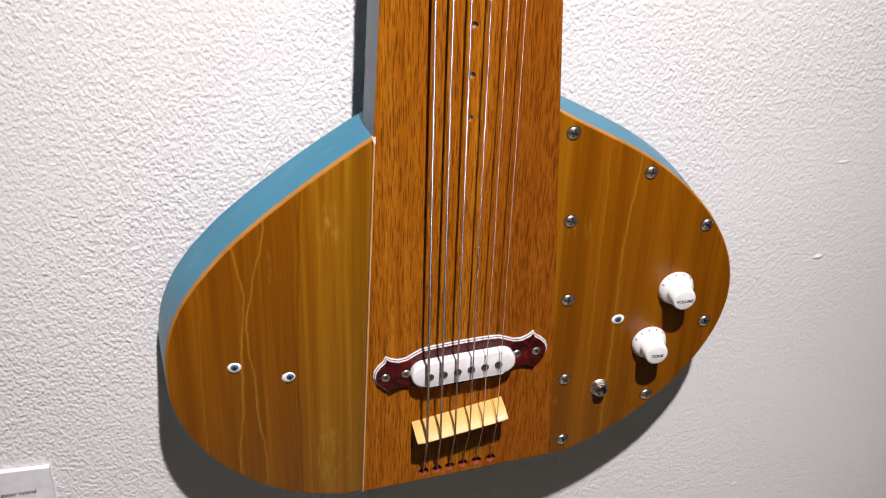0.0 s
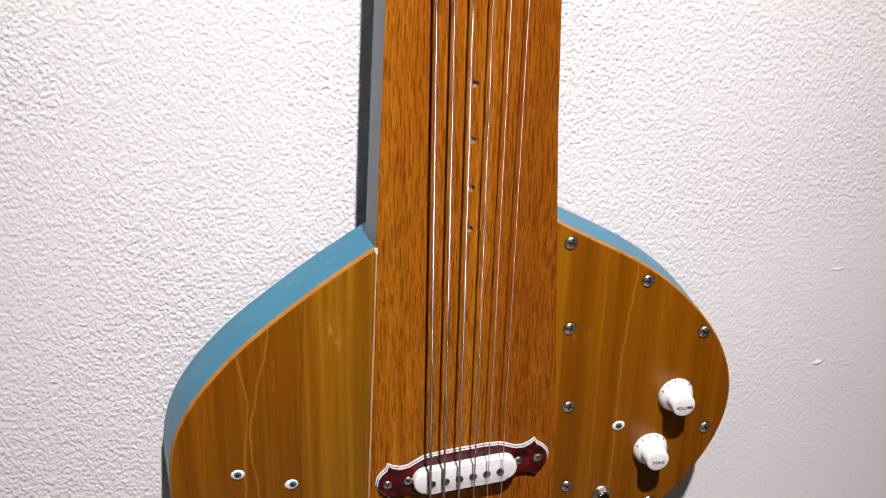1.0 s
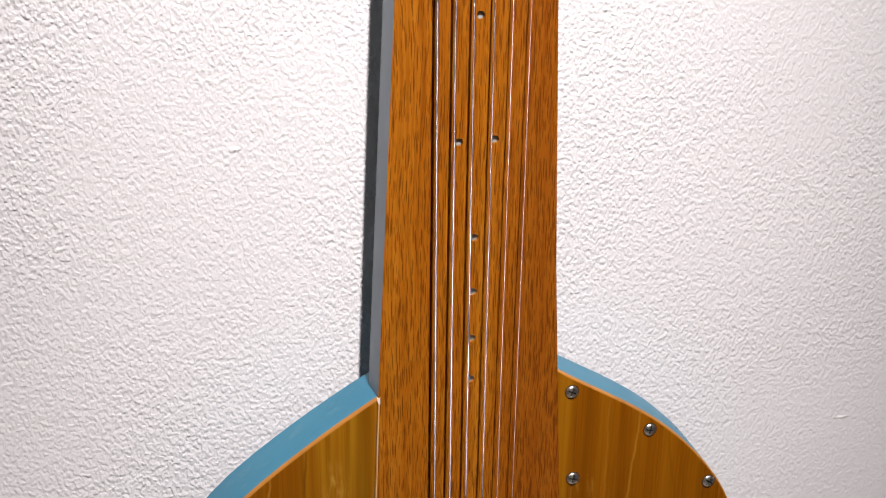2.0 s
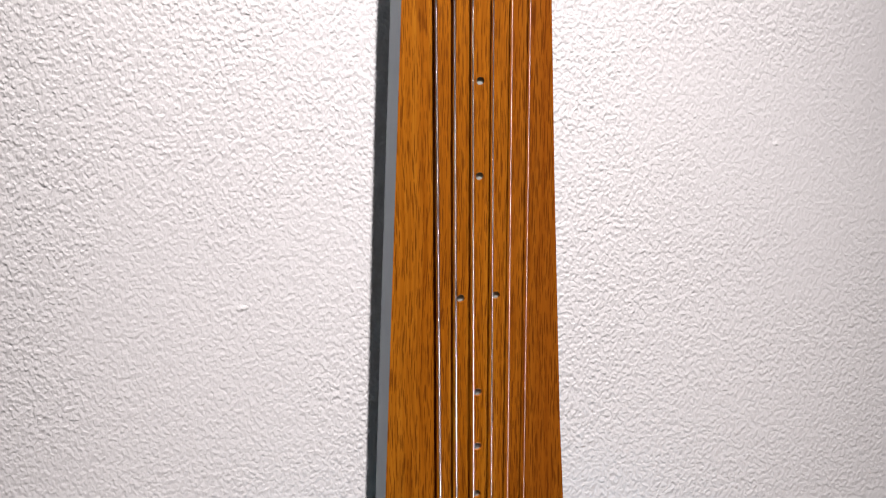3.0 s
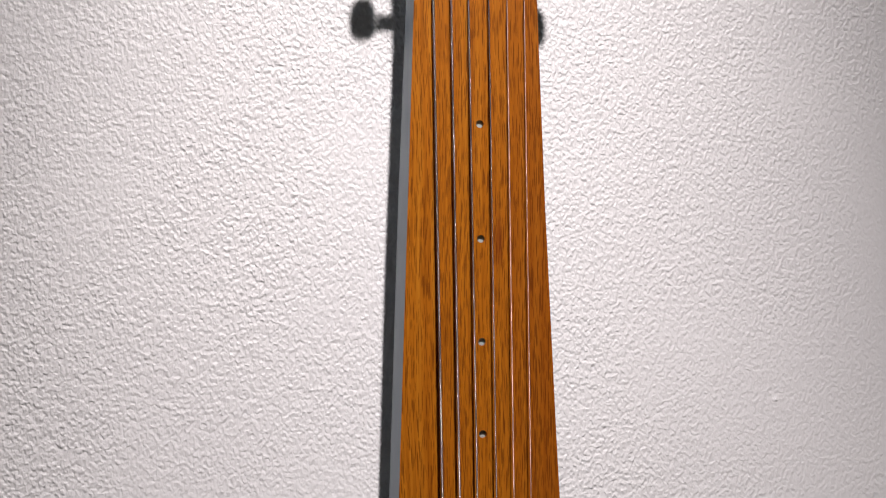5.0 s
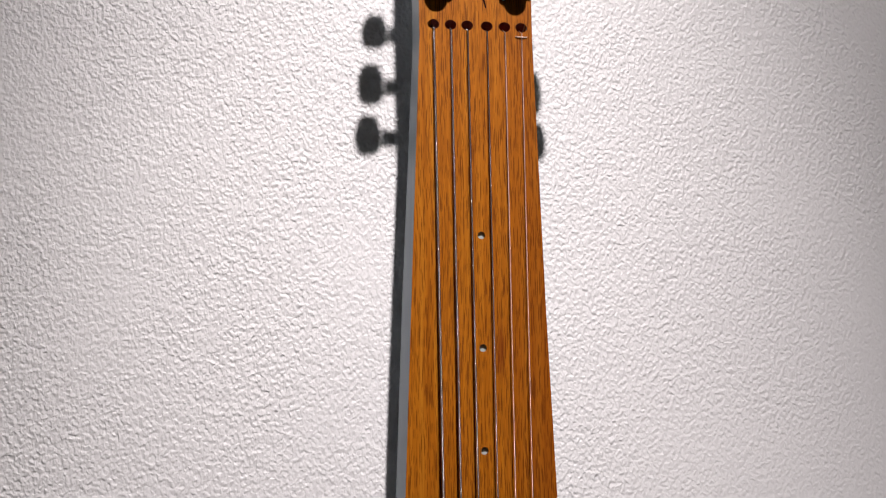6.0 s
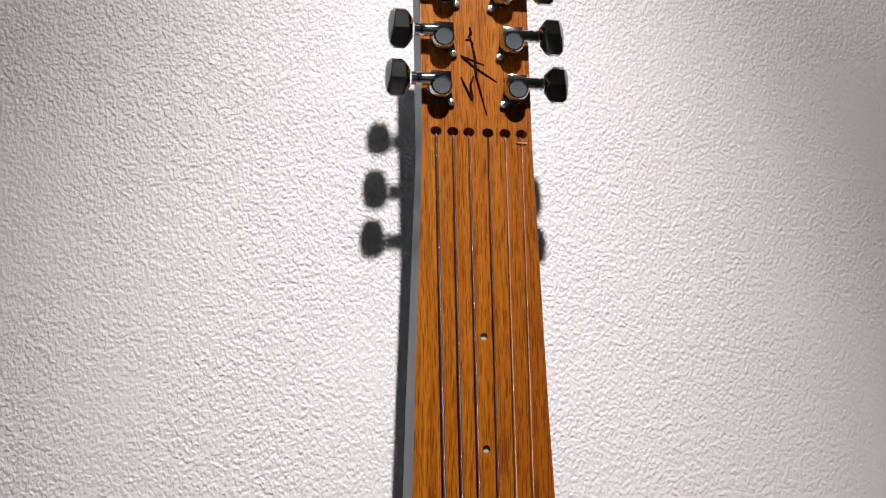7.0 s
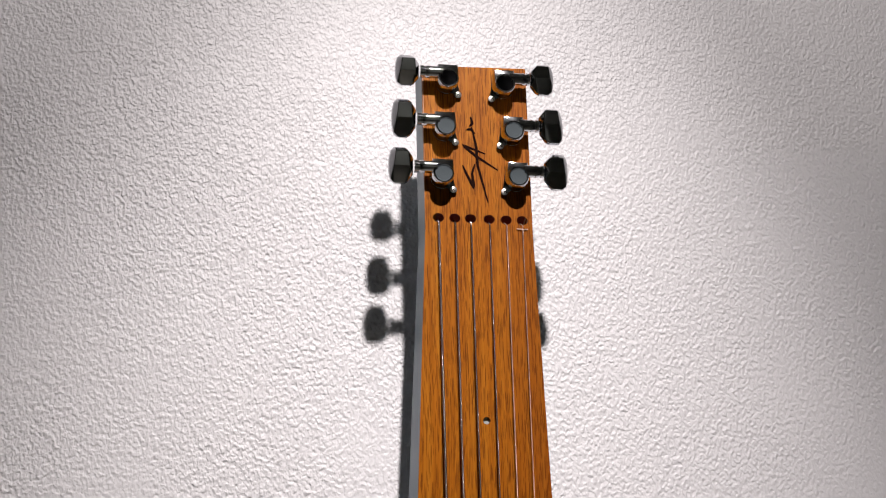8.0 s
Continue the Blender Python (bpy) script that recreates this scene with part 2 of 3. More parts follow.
VEINS_B = ((0.6, GOLD, ((0.1814, 0.1102), (0.1522, 0.1081), (0.1321, 0.1061), (0.1113, 0.1057), (0.0629, 0.1061))),
           (0.3, GOLD, ((0.1886, 0.0901), (0.1618, 0.0896), (0.1001, 0.0902), (0.0647, 0.0909))),
           (0.3, UMBER, ((0.1662, 0.1308), (0.1034, 0.1409))), (0.3, UMBER, ((0.1183, 0.1621), (0.0362, 0.1716))))
POPLAR_A = poplar("stained_poplar_wing", (0.31, 0.0, 0.43), VEINS_A,
                  ((-0.078, 0.044, 0.75, (0.31, 0.148, 0.007)), (-0.102, 0.008, 0.5, (0.085, 0.026, 0.001)), (-0.140, 0.070, 0.8, (0.145, 0.044, 0.001)), (-0.064, 0.010, 0.6, (0.13, 0.065, 0.003))),
                  ((-0.081, 0.150, 55), (-0.086, -0.025, 26)))
POPLAR_B = poplar("stained_poplar_plate", (1.93, 0.0, 0.71), VEINS_B,
                  ((0.155, 0.012, 0.4, (0.12, 0.038, 0.001)), (0.060, 0.010, 0.5, (0.33, 0.15, 0.006)), (0.075, 0.005, 0.4, (0.12, 0.038, 0.001))))
RIM = paint("bare_rounded_poplar_edge", (0.30, 0.115, 0.018), (0.40, 0.17, 0.03), 0.45, (0.17, 0.06, 0.008))
PALE = plain("worn_pale_oak_edge", (0.55, 0.33, 0.14), 0.5)
CHIP = plain("bare_chipped_wood", (0.82, 0.70, 0.58), 0.6)
BLUE = paint("sky_blue_paint", (0.012, 0.134, 0.218), (0.020, 0.155, 0.242), 0.40, (0.09, 0.20, 0.25), 0.6)
GREY = paint("blue_grey_paint", (0.165, 0.21, 0.245), (0.205, 0.25, 0.285), 0.45)
ARRIS = plain("worn_pinkish_oak_arris", (0.42, 0.23, 0.14), 0.5)
# inside of the nut and tail holes, darker and redder than the board
BORE = plain("dark_red_end_grain", (0.20, 0.030, 0.012), 0.6)
# top pair of gear caps: the dark room's reflection is put into the colour
CAP_DARK_REFLECTION = metal("cap_dark_reflection", (0.05, 0.05, 0.055), 0.10)
CHROME = metal("polished_chrome", (0.60, 0.61, 0.63), 0.05)
STEEL = metal("screw_steel", (0.74, 0.70, 0.65), 0.32)
# other gear caps: a flat grey colour stands in for what they mirror
CAP_GREY_REFLECTION = Nodes("cap_grey_reflection", 0.5, 0.0, 0.0, 0.06).colour((0.060, 0.072, 0.078)).mat
DARK = plain("dark_recess", (0.012, 0.010, 0.009), 0.6)
POLE = metal("aged_pole_steel", (0.22, 0.22, 0.23), 0.38)
WHITE = plain("white_knob_plastic", (0.80, 0.79, 0.80), 0.3, 0.2)
CREAM = plain("white_pickup_plastic", (0.78, 0.77, 0.80), 0.32, 0.2)
BLACK = plain("black_ply", (0.012, 0.011, 0.012), 0.4)
INK = Nodes("dark_brown_burnt_ink", 0.9, 0.0, 0.0, 0.05).colour((0.012, 0.004, 0.002)).mat
PRINT = Nodes("dark_print", 0.8, 0.0, 0.0, 0.1).colour((0.022, 0.022, 0.026)).mat
MAPLE = plain("pale_yellow_bridge_wood", (0.60, 0.385, 0.125), 0.5, 0.1)
TORTOISE = tortoise()
WOUND = string_metal("wound_steel_string", (0.36, 0.30, 0.28), 0.25, 0.9)
# the pinkish tint puts the wood's reflection into the plain strings' colour
WIRE = string_metal("plain_steel_string", (0.66, 0.47, 0.38), 0.42, 0.8)
DOT = plain("blue_grey_inlay", (0.36, 0.42, 0.42), 0.4)
IRIS = plain("blue_glass_iris", (0.05, 0.115, 0.20), 0.2, 0.5)
PUPIL = plain("dark_blue_glass_pupil", (0.006, 0.010, 0.025), 0.15, 0.5)
EYEWHITE = plain("white_glass", (0.80, 0.79, 0.76), 0.2, 0.5)
CARD = plain("white_card", (0.70, 0.69, 0.73), 0.6)


# ---- mesh helpers ----
def mesh(name, bm, *mats):
    bmesh.ops.recalc_face_normals(bm, faces=bm.faces)
    me = bpy.data.meshes.new(name)
    bm.to_mesh(me)
    bm.free()
    for m in mats:
        me.materials.append(m)
    return me


def smooth(me, angle=40):
    me.shade_smooth()
    me.set_sharp_from_angle(angle=radians(angle))
    return me


def part(name, data, parent, at=None, label=""):
    """Links a mesh under a thing or a part; at: its local pose."""
    ob = new(name, data)
    ob.parent = parent
    if at is not None:
        ob.matrix_local = at
    return tagged(ob, label)


def prism(points, y0, y1, bevel=0.0, segments=3):
    """A plate with an outline in x and z, its front at y0 and its back at y1."""
    bm = bmesh.new()
    front = [bm.verts.new((x, y0, z)) for x, z in points]
    back = [bm.verts.new((x, y1, z)) for x, z in points]
    f = bm.faces.new(front)
    bm.faces.new(back[::-1])
    n = len(points)
    for i in range(n):
        bm.faces.new((front[i], front[(i + 1) % n], back[(i + 1) % n], back[i]))
    if bevel:
        bmesh.ops.bevel(bm, geom=list(f.edges), offset=bevel, segments=segments, profile=0.5, affect="EDGES", clamp_overlap=False)
    return bm


def wing_slab(points, y0, y1, radius, rows=4, flare=0.0):
    """A plate whose curved outline runs from the neck round to the neck again, rounded over at the front all along the curve; flare: how far its back stands out."""
    pts = [Vector(p) for p in points]
    n = len(pts)
    turn = sum(a.x * b.y - b.x * a.y for a, b in zip(pts, pts[1:] + pts[:1]))
    ways = []
    for i in range(n):
        if i == 0:
            d = (pts[-1] - pts[0]).normalized()
        elif i == n - 1:
            d = (pts[0] - pts[-1]).normalized()
        else:
            w = (pts[i + 1] - pts[i - 1]).normalized()
            d = Vector((-w.y, w.x)) * math.copysign(1, turn)
        ways.append(d)
    bm = bmesh.new()
    rings = []
    for k in range(rows + 1):
        a = math.pi / 2 * k / rows
        rings.append([bm.verts.new((p.x + d.x * radius * (1 - math.sin(a)), y0 + radius * (1 - math.cos(a)), p.y + d.y * radius * (1 - math.sin(a)))) for p, d in zip(pts, ways)])
    spread = [flare * min(1.0, 2.6 * i / n, 2.6 * (n - 1 - i) / n) for i in range(n)]
    rings.append([bm.verts.new((p.x - d.x * e, y1, p.y - d.y * e)) for p, d, e in zip(pts, ways, spread)])
    for a, b in zip(rings, rings[1:]):
        for i in range(n):
            j = (i + 1) % n
            bm.faces.new((a[i], a[j], b[j], b[i]))
    bm.faces.new(rings[0][::-1])
    bm.faces.new(rings[-1])
    return bm


def lathe(profile, segments=32, flutes=0, depth=0.0, flute_from=0):
    """Turned about the y axis; profile rows of radius and height towards the viewer (-y)."""
    bm = bmesh.new()
    rings = []
    for k, (r, h) in enumerate(profile):
        ring = []
        for i in range(segments):
            a = 2 * math.pi * i / segments
            rr = r
            if flutes and k >= flute_from:
                rr = r - depth * (0.5 + 0.5 * math.cos(a * flutes))
            ring.append(bm.verts.new((rr * math.cos(a), -h, rr * math.sin(a))))
        rings.append(ring)
    for a, b in zip(rings, rings[1:]):
        for i in range(segments):
            j = (i + 1) % segments
            bm.faces.new((a[i], a[j], b[j], b[i]))
    bm.faces.new(rings[0][::-1])
    bm.faces.new(rings[-1])
    return bm


def tube(points, radius, segments=8, squash=1.0):
    """A round rod along points; radius may be a row of radii."""
    bm = bmesh.new()
    pts = [Vector(p) for p in points]
    radii = radius if isinstance(radius, (list, tuple)) else [radius] * len(pts)
    rings = []
    for i, p in enumerate(pts):
        way = (pts[min(i + 1, len(pts) - 1)] - pts[max(i - 1, 0)]).normalized()
        side = way.cross(Vector((0, 1, 0)))
        side = side.normalized() if side.length > 1e-4 else Vector((1, 0, 0))
        up = side.cross(way).normalized()
        rings.append([bm.verts.new(p + radii[i] * (math.cos(a) * side + math.sin(a) * squash * up))
                      for a in (2 * math.pi * k / segments for k in range(segments))])
    for a, b in zip(rings, rings[1:]):
        for i in range(segments):
            j = (i + 1) % segments
            bm.faces.new((a[i], a[j], b[j], b[i]))
    bm.faces.new(rings[0][::-1])
    bm.faces.new(rings[-1])
    return bm


def box(x0, x1, y0, y1, z0, z1, bevel=0.0, segments=2):
    bm = bmesh.new()
    bmesh.ops.create_cube(bm, size=1, matrix=Matrix.LocRotScale(((x0 + x1) / 2, (y0 + y1) / 2, (z0 + z1) / 2), None, (x1 - x0, y1 - y0, z1 - z0)))
    if bevel:
        bmesh.ops.bevel(bm, geom=list(bm.edges), offset=bevel, segments=segments, profile=0.5, affect="EDGES")
    return bm


def joined(*bms):
    out = bmesh.new()
    for bm in bms:
        me = bpy.data.meshes.new("piece")
        bm.to_mesh(me)
        bm.free()
        out.from_mesh(me)
        bpy.data.meshes.remove(me)
    return out


def carve(me, cutter):
    """The mesh with the cutter's shape taken out of it."""
    a, b = new("blank", me), new("cutter", mesh("cutter", cutter))
    mod = a.modifiers.new("carve", "BOOLEAN")
    mod.object, mod.operation, mod.solver = b, "DIFFERENCE", "EXACT"
    bpy.context.view_layer.update()
    out = bpy.data.meshes.new_from_object(a.evaluated_get(bpy.context.evaluated_depsgraph_get()))
    bpy.data.objects.remove(a)
    bpy.data.objects.remove(b)
    return out


def bezier(*p, steps=14):
    """Points along joined cubic curves: an end, two handles, an end, two handles, an end ..."""
    out = []
    for k in range(0, len(p) - 1, 3):
        a, b, c, d = (Vector(q) for q in p[k:k + 4])
        for i in range(steps):
            t = i / steps
            out.append(tuple(a * (1 - t) ** 3 + b * 3 * t * (1 - t) ** 2 + c * 3 * t * t * (1 - t) + d * t ** 3))
    return out + [tuple(p[-1])]


def lettering(text, size, material, spacing=1.0, weight=0.0):
    """Raised flat letters in the x-z plane that face -y, centred on the origin."""
    curve = bpy.data.curves.new("letters", "FONT")
    curve.body, curve.size, curve.align_x, curve.align_y = text, size, "CENTER", "CENTER"
    curve.space_character, curve.extrude, curve.offset = spacing, size * 0.02, size * weight
    ob = new("letters", curve)
    bpy.context.view_layer.update()
    me = bpy.data.meshes.new_from_object(ob.evaluated_get(bpy.context.evaluated_depsgraph_get()))
    bpy.data.objects.remove(ob)
    me.transform(Matrix.Rotation(radians(90), 4, "X"))
    me.materials.clear()
    me.materials.append(material)
    return me


# ---- the room ----
WY = 0.05
wall = tagged(new("wall_north", mesh("wall_north", box(-2.4, 2.4, WY, WY + 0.14, 0.0, 2.8), WALL)),
              "white painted orange-peel plaster gallery wall", "wall", kind="structure")
for name, dims in (("wall_south", (-2.4, 2.4, -4.2, -4.06, 0.0, 2.8)), ("wall_west", (-2.54, -2.4, -4.2, WY + 0.14, 0.0, 2.8)),
                   ("wall_east", (2.4, 2.54, -4.2, WY + 0.14, 0.0, 2.8))):
    tagged(new(name, mesh(name, box(*dims), ROOM)), "plain grey painted gallery wall", "wall", kind="structure")
tagged(new("floor", mesh("floor", box(-2.54, 2.54, -4.2, WY + 0.14, -0.1, 0.0), FLOOR)), "pale plain gallery floor", "floor", kind="structure")
tagged(new("ceiling", mesh("ceiling", box(-2.54, 2.54, -4.2, WY + 0.14, 2.8, 2.9), ROOM)), "plain grey gallery ceiling", "ceiling", kind="structure")


def plaster_nub(x, z, w, h, depth):
    """A soft lump of filler that runs out flat into the wall."""
    depth *= 0.65
    bm = bmesh.new()
    rings = [[bm.verts.new((0, -depth, 0))]]
    for k in range(1, 8):
        q = k / 7
        ring = []
        for i in range(24):
            a = 2 * math.pi * i / 24
            wob = 1 + 0.25 * noise.noise(Vector((math.cos(a) * 1.5 + x * 60, math.sin(a) * 1.5, z * 60)))
            ring.append(bm.verts.new((math.cos(a) * q * w * 0.62 * wob, 0.0003 - (depth + 0.0003) * math.exp(-3.2 * q * q), math.sin(a) * q * h * 0.62 * wob)))
        rings.append(ring)
    for i in range(24):
        bm.faces.new((rings[0][0], rings[1][i], rings[1][(i + 1) % 24]))
    for a, b in zip(rings[1:], rings[2:]):
        for i in range(24):
            bm.faces.new((a[i], a[(i + 1) % 24], b[(i + 1) % 24], b[i]))
    part("plaster_nub", smooth(mesh("plaster_nub", bm, WALL), 80), wall, pose(x, WY, z))


for row in ((0.2830, 1.0608, 0.009, 0.006, 0.0016), (0.2497, 1.9118, 0.010, 0.007, 0.0009), (0.2163, 1.7637, 0.010, 0.009, 0.0008),
            (0.2160, 1.7504, 0.020, 0.007, 0.0006), (0.1750, 1.8410, 0.016, 0.009, 0.0006), (0.0526, 1.9306, 0.020, 0.004, 0.0007),
            (0.1016, 1.9293, 0.034, 0.004, 0.0007), (-0.1315, 1.3452, 0.011, 0.006, 0.0010), (0.2515, 1.7921, 0.012, 0.009, 0.0006),
            (0.2864, 1.1371, 0.020, 0.004, 0.0006), (0.1147, 1.8621, 0.012, 0.009, 0.0006), (0.1698, 1.7887, 0.014, 0.007, 0.0005),
            (0.2114, 1.4379, 0.008, 0.006, 0.0008), (0.2522, 0.8487, 0.008, 0.006, 0.0008)):
    plaster_nub(*row)


# ---- the guitar: x across, -y towards the viewer, z along the strings from the saddle ----
guitar = tagged(new("electric_guitar"), "six-string electric guitar with oak neck and blue-sided body, wall-hung", "guitar")
guitar.matrix_world = pose(0, 0, 1.0, 1.91)
THICK = 0.0365
LEFT = ((-0.0636, -0.0636), (-0.0560, 0.1960), (-0.0557, 0.2055), (-0.0420, 0.564), (-0.0358, 0.725), (-0.0368, 0.8385))
RIGHT = ((0.0705, -0.0505), (0.0619, 0.0947), (0.0540, 0.2148), (0.0497, 0.282), (0.0432, 0.426), (0.0380, 0.5625), (0.0333, 0.725), (0.0332, 0.8405))
SADDLE_AT = Vector((0.0028, 0, -0.0069))
SADDLE_X = (-0.0223, -0.0133, -0.0034, 0.0065, 0.0155, 0.0249)
NUT_X = (-0.0273, -0.0168, -0.0067, 0.0053, 0.0163, 0.0266)
NUT_Z = 0.7325
TAIL_X = (-0.0206, -0.0110, -0.0022, 0.0071, 0.0168, 0.0269)
TAIL_Z = (-0.0512, -0.0505, -0.0494, -0.0484, -0.0474, -0.0466)
SCALE = 0.72
DOTS = [(0.0, SCALE * 2 ** (-n / 12)) for n in (3, 5, 7, 9, 15, 17, 19, 21)] + [(-0.0104, 0.3588), (0.0101, 0.3598)]


def neck_board():
    proud = -0.0010
    bm = prism(list(LEFT) + list(RIGHT)[::-1], proud, 0.022, 0.0011, 2)
    for v in bm.verts:
        if v.co.y > 0.02:
            v.co.x += math.copysign(0.0024 if v.co.z < 0.7 else 0.0009, v.co.x)
    me = mesh("neck_board", bm, OAK, GREY, BORE, ARRIS)
    drills = [Matrix.Translation((x, 0, z)) @ Matrix.Diagonal((0.00225, 0.0044, 0.00225, 1)) for x, z in DOTS]
    drills += [Matrix.Translation((x, 0, NUT_Z)) @ Matrix.Rotation(radians(-24), 4, "X") @ Matrix.Diagonal((0.0036, 0.024, 0.0028, 1)) for x in NUT_X]
    drills += [Matrix.Translation((x, 0, z)) @ Matrix.Rotation(radians(15), 4, "X") @ Matrix.Diagonal((0.0036, 0.0085, 0.0033, 1)) for x, z in zip(TAIL_X, TAIL_Z)]
    cut = bmesh.new()
    for m in drills:
        bmesh.ops.create_cone(cut, cap_ends=True, segments=20, radius1=1, radius2=1, depth=1, matrix=m @ Matrix.Rotation(radians(90), 4, "X"))
    me = carve(me, cut)
    for p in me.polygons:
        c, n = p.center, p.normal
        inside = c.y < 0.016 and -0.9 < c.x / (0.056 - 0.028 * (c.z / 0.84)) < 0.9 and -0.056 < c.z < 0.8
        bored = inside and (c.z > NUT_Z - 0.012 or c.z < -0.04)
        p.material_index = 0 if n.y < -0.97 else 2 if bored else 0 if inside else (3 if n.x < -0.2 and n.y < -0.3 else 0) if n.y < -0.2 else 1
    ob = part("neck_board", me, guitar, label="oak neck board with blue-grey painted sides")
    # bare wood along the joint with the wing, and a chip at its shoulder
    lo, hi = Vector(LEFT[0]), Vector(LEFT[2])
    steps = [lo.lerp(hi, 0.02 + 0.975 * i / 40) for i in range(41)]
    wide = [0.00035 + 0.00035 * (0.5 + noise.noise(Vector((0.0, 0.4, i * 0.45)))) for i in range(41)]
    strip = [(p.x + 0.0011, p.y) for p in steps] + [(p.x + 0.0011 - 0.0003 - w * 0.8, p.y) for p, w in zip(steps, wide)][::-1]
    part("worn_edge", mesh("worn_edge", prism(strip, proud - 0.0001, 0.0004), PALE), ob, label="pale worn edge")
    chip = [(hi.x - 0.0004, hi.y + 0.0002), (hi.x + 0.0012, hi.y + 0.0008), (hi.x + 0.0013, hi.y - 0.0030), (hi.x + 0.0006, hi.y - 0.0042), (hi.x - 0.0005, hi.y - 0.0015)]
    part("chip", mesh("chip", prism(chip, proud - 0.0003, 0.0012), CHIP), ob, label="white chipped corner")
    disc = smooth(mesh("inlay_dot", lathe([(0.00223, 0.0), (0.00223, 0.0004), (0.0017, 0.0006)], 20), DOT))
    for x, z in DOTS:
        part("inlay_dot", disc, ob, pose(x, 0.0014, z))
    return ob


def wing(name, outline, y0, mats, bevel, flare, label):
    me = mesh(name, wing_slab(outline, y0, THICK, bevel, 4, flare), *mats)
    for p in me.polygons:
        p.material_index = 0 if p.normal.y < -0.97 else 1 if p.normal.y < -0.12 else 2
    return part(name, smooth(me, 30), guitar, label=label)


OUT_L = bezier((-0.0559, 0.2055), (-0.0845, 0.1875), (-0.1290, 0.1546), (-0.1476, 0.1341), (-0.1712, 0.1081), (-0.1861, 0.0878), (-0.1846, 0.0429),
               (-0.1824, -0.0248), (-0.1122, -0.0708), (-0.0638, -0.0637), steps=20)
OUT_R = bezier((0.0544, 0.2150), (0.0805, 0.1985), (0.1090, 0.1876), (0.1355, 0.1643), (0.1602, 0.1426), (0.1843, 0.1124), (0.1862, 0.0777),
               (0.1879, 0.0450), (0.1697, 0.0195), (0.1566, 0.0025), (0.1387, -0.0207), (0.0859, -0.0564), (0.0707, -0.0505))


def body():
    wing("body_wing", OUT_L, 0.0, (POPLAR_A, RIM, BLUE), 0.0024, 0.0036, "stained poplar wing with sky-blue painted side")
    wing("body_wing", OUT_R, 0.0034, (RIM, RIM, BLUE), 0.0006, 0.0008, "body wing with sky-blue painted side")
    me = mesh("control_plate", wing_slab(OUT_R, 0.0, 0.0034, 0.0016), POPLAR_B, RIM)
    for p in me.polygons:
        p.material_index = 0 if p.normal.y < -0.97 else 1
    return part("control_plate", smooth(me, 30), guitar, label="stained wooden control plate")


def screw_mesh(r):
    head = smooth(mesh("screw", lathe([(r * 1.12, 0.0), (r * 1.12, 0.00012), (r, 0.00016), (r, 0.0004), (r * 0.86, r * 0.24), (r * 0.55, r * 0.38), (r * 0.2, r * 0.43)], 20), STEEL, DARK), 60)
    s = r * 0.16
    me = carve(head, box(-r * 0.68, r * 0.68, -r, -r * 0.10, -s, s))
    me = carve(me, box(-s, s, -r, -r * 0.11, -r * 0.68, r * 0.68))
    for p in me.polygons:
        if p.center.y > -r * 0.16 and p.center.xz.length < r * 0.7 or p.center.y > -0.00015:
            p.material_index = 1
    return me


def controls(plate):
    big = screw_mesh(0.0041)
    turn = random.Random(4)
    for x, z in ((0.0643, 0.1997), (0.1174, 0.1691), (0.161, 0.1278), (0.0683, 0.1392), (0.072, 0.0798), (0.0758, 0.0146),
                 (0.1372, -0.0069), (0.0791, -0.0389), (0.1717, 0.0514)):
        part("screw", big, plate, pose(x, 0, z, 0, turn.uniform(0, 90), 0), "steel crosshead screw")
    skirt = [(0.0118, 0.0), (0.0122, 0.0006), (0.0121, 0.0016), (0.0108, 0.0046), (0.0092, 0.0056), (0.0084, 0.0062)]
    grip = [(0.0083, 0.0066), (0.0078, 0.0152), (0.0074, 0.0158)]
    top = [(0.0068, 0.0160)]
    me = smooth(mesh("control_knob", lathe(skirt + grip + top, 120, 30, 0.00035, len(skirt)), WHITE), 50)
    mark = mesh("dial_mark", box(-0.00028, 0.00028, -0.00025, 0.0001, -0.0009, 0.0009), PRINT)
    for text, x, z in (("VOLUME", 0.1462, 0.0815), ("TONE", 0.1330, 0.0392)):
        knob = part("control_knob", me, guitar, pose(x, 0, z), "white plastic " + text.lower() + " knob")
        part("knob_lettering", lettering(text, 0.0030 if text == "VOLUME" else 0.0031, PRINT, 1.0, 0.022), knob, pose(0.0003, -0.0161, -0.001))
        for k in range(11):
            a = radians(-65 + 27 * k)
            r = 0.01145
            place = Matrix.Translation((-r * math.sin(a) * -1, -0.0032, r * math.cos(a))) @ Matrix.Rotation(a, 4, "Y") @ Matrix.Rotation(radians(-66), 4, "X")
            part("dial_mark", mark, knob, place)
    jack = part("output_jack", smooth(mesh("output_jack", lathe([(0.0064, 0.0), (0.0066, 0.0005), (0.0062, 0.0010)], 32), STEEL), 50), guitar, pose(0.1014, 0, 0.0045), "chrome jack socket")
    hexnut = mesh("jack_nut", lathe([(0.0052, 0.0010), (0.0052, 0.0030), (0.0047, 0.0034)], 6), STEEL)
    part("jack_nut", hexnut, jack)
    barrel = carve(smooth(mesh("jack_barrel", lathe([(0.0042, 0.0034), (0.0042, 0.0054), (0.0038, 0.0058)], 28), CHROME), 50), lathe([(0.0031, 0.0030), (0.0031, 0.0070)], 24))
    part("jack_barrel", barrel, jack)
    part("jack_hole", mesh("jack_hole", lathe([(0.0030, 0.0034), (0.0030, 0.0038)], 24), DARK), jack)


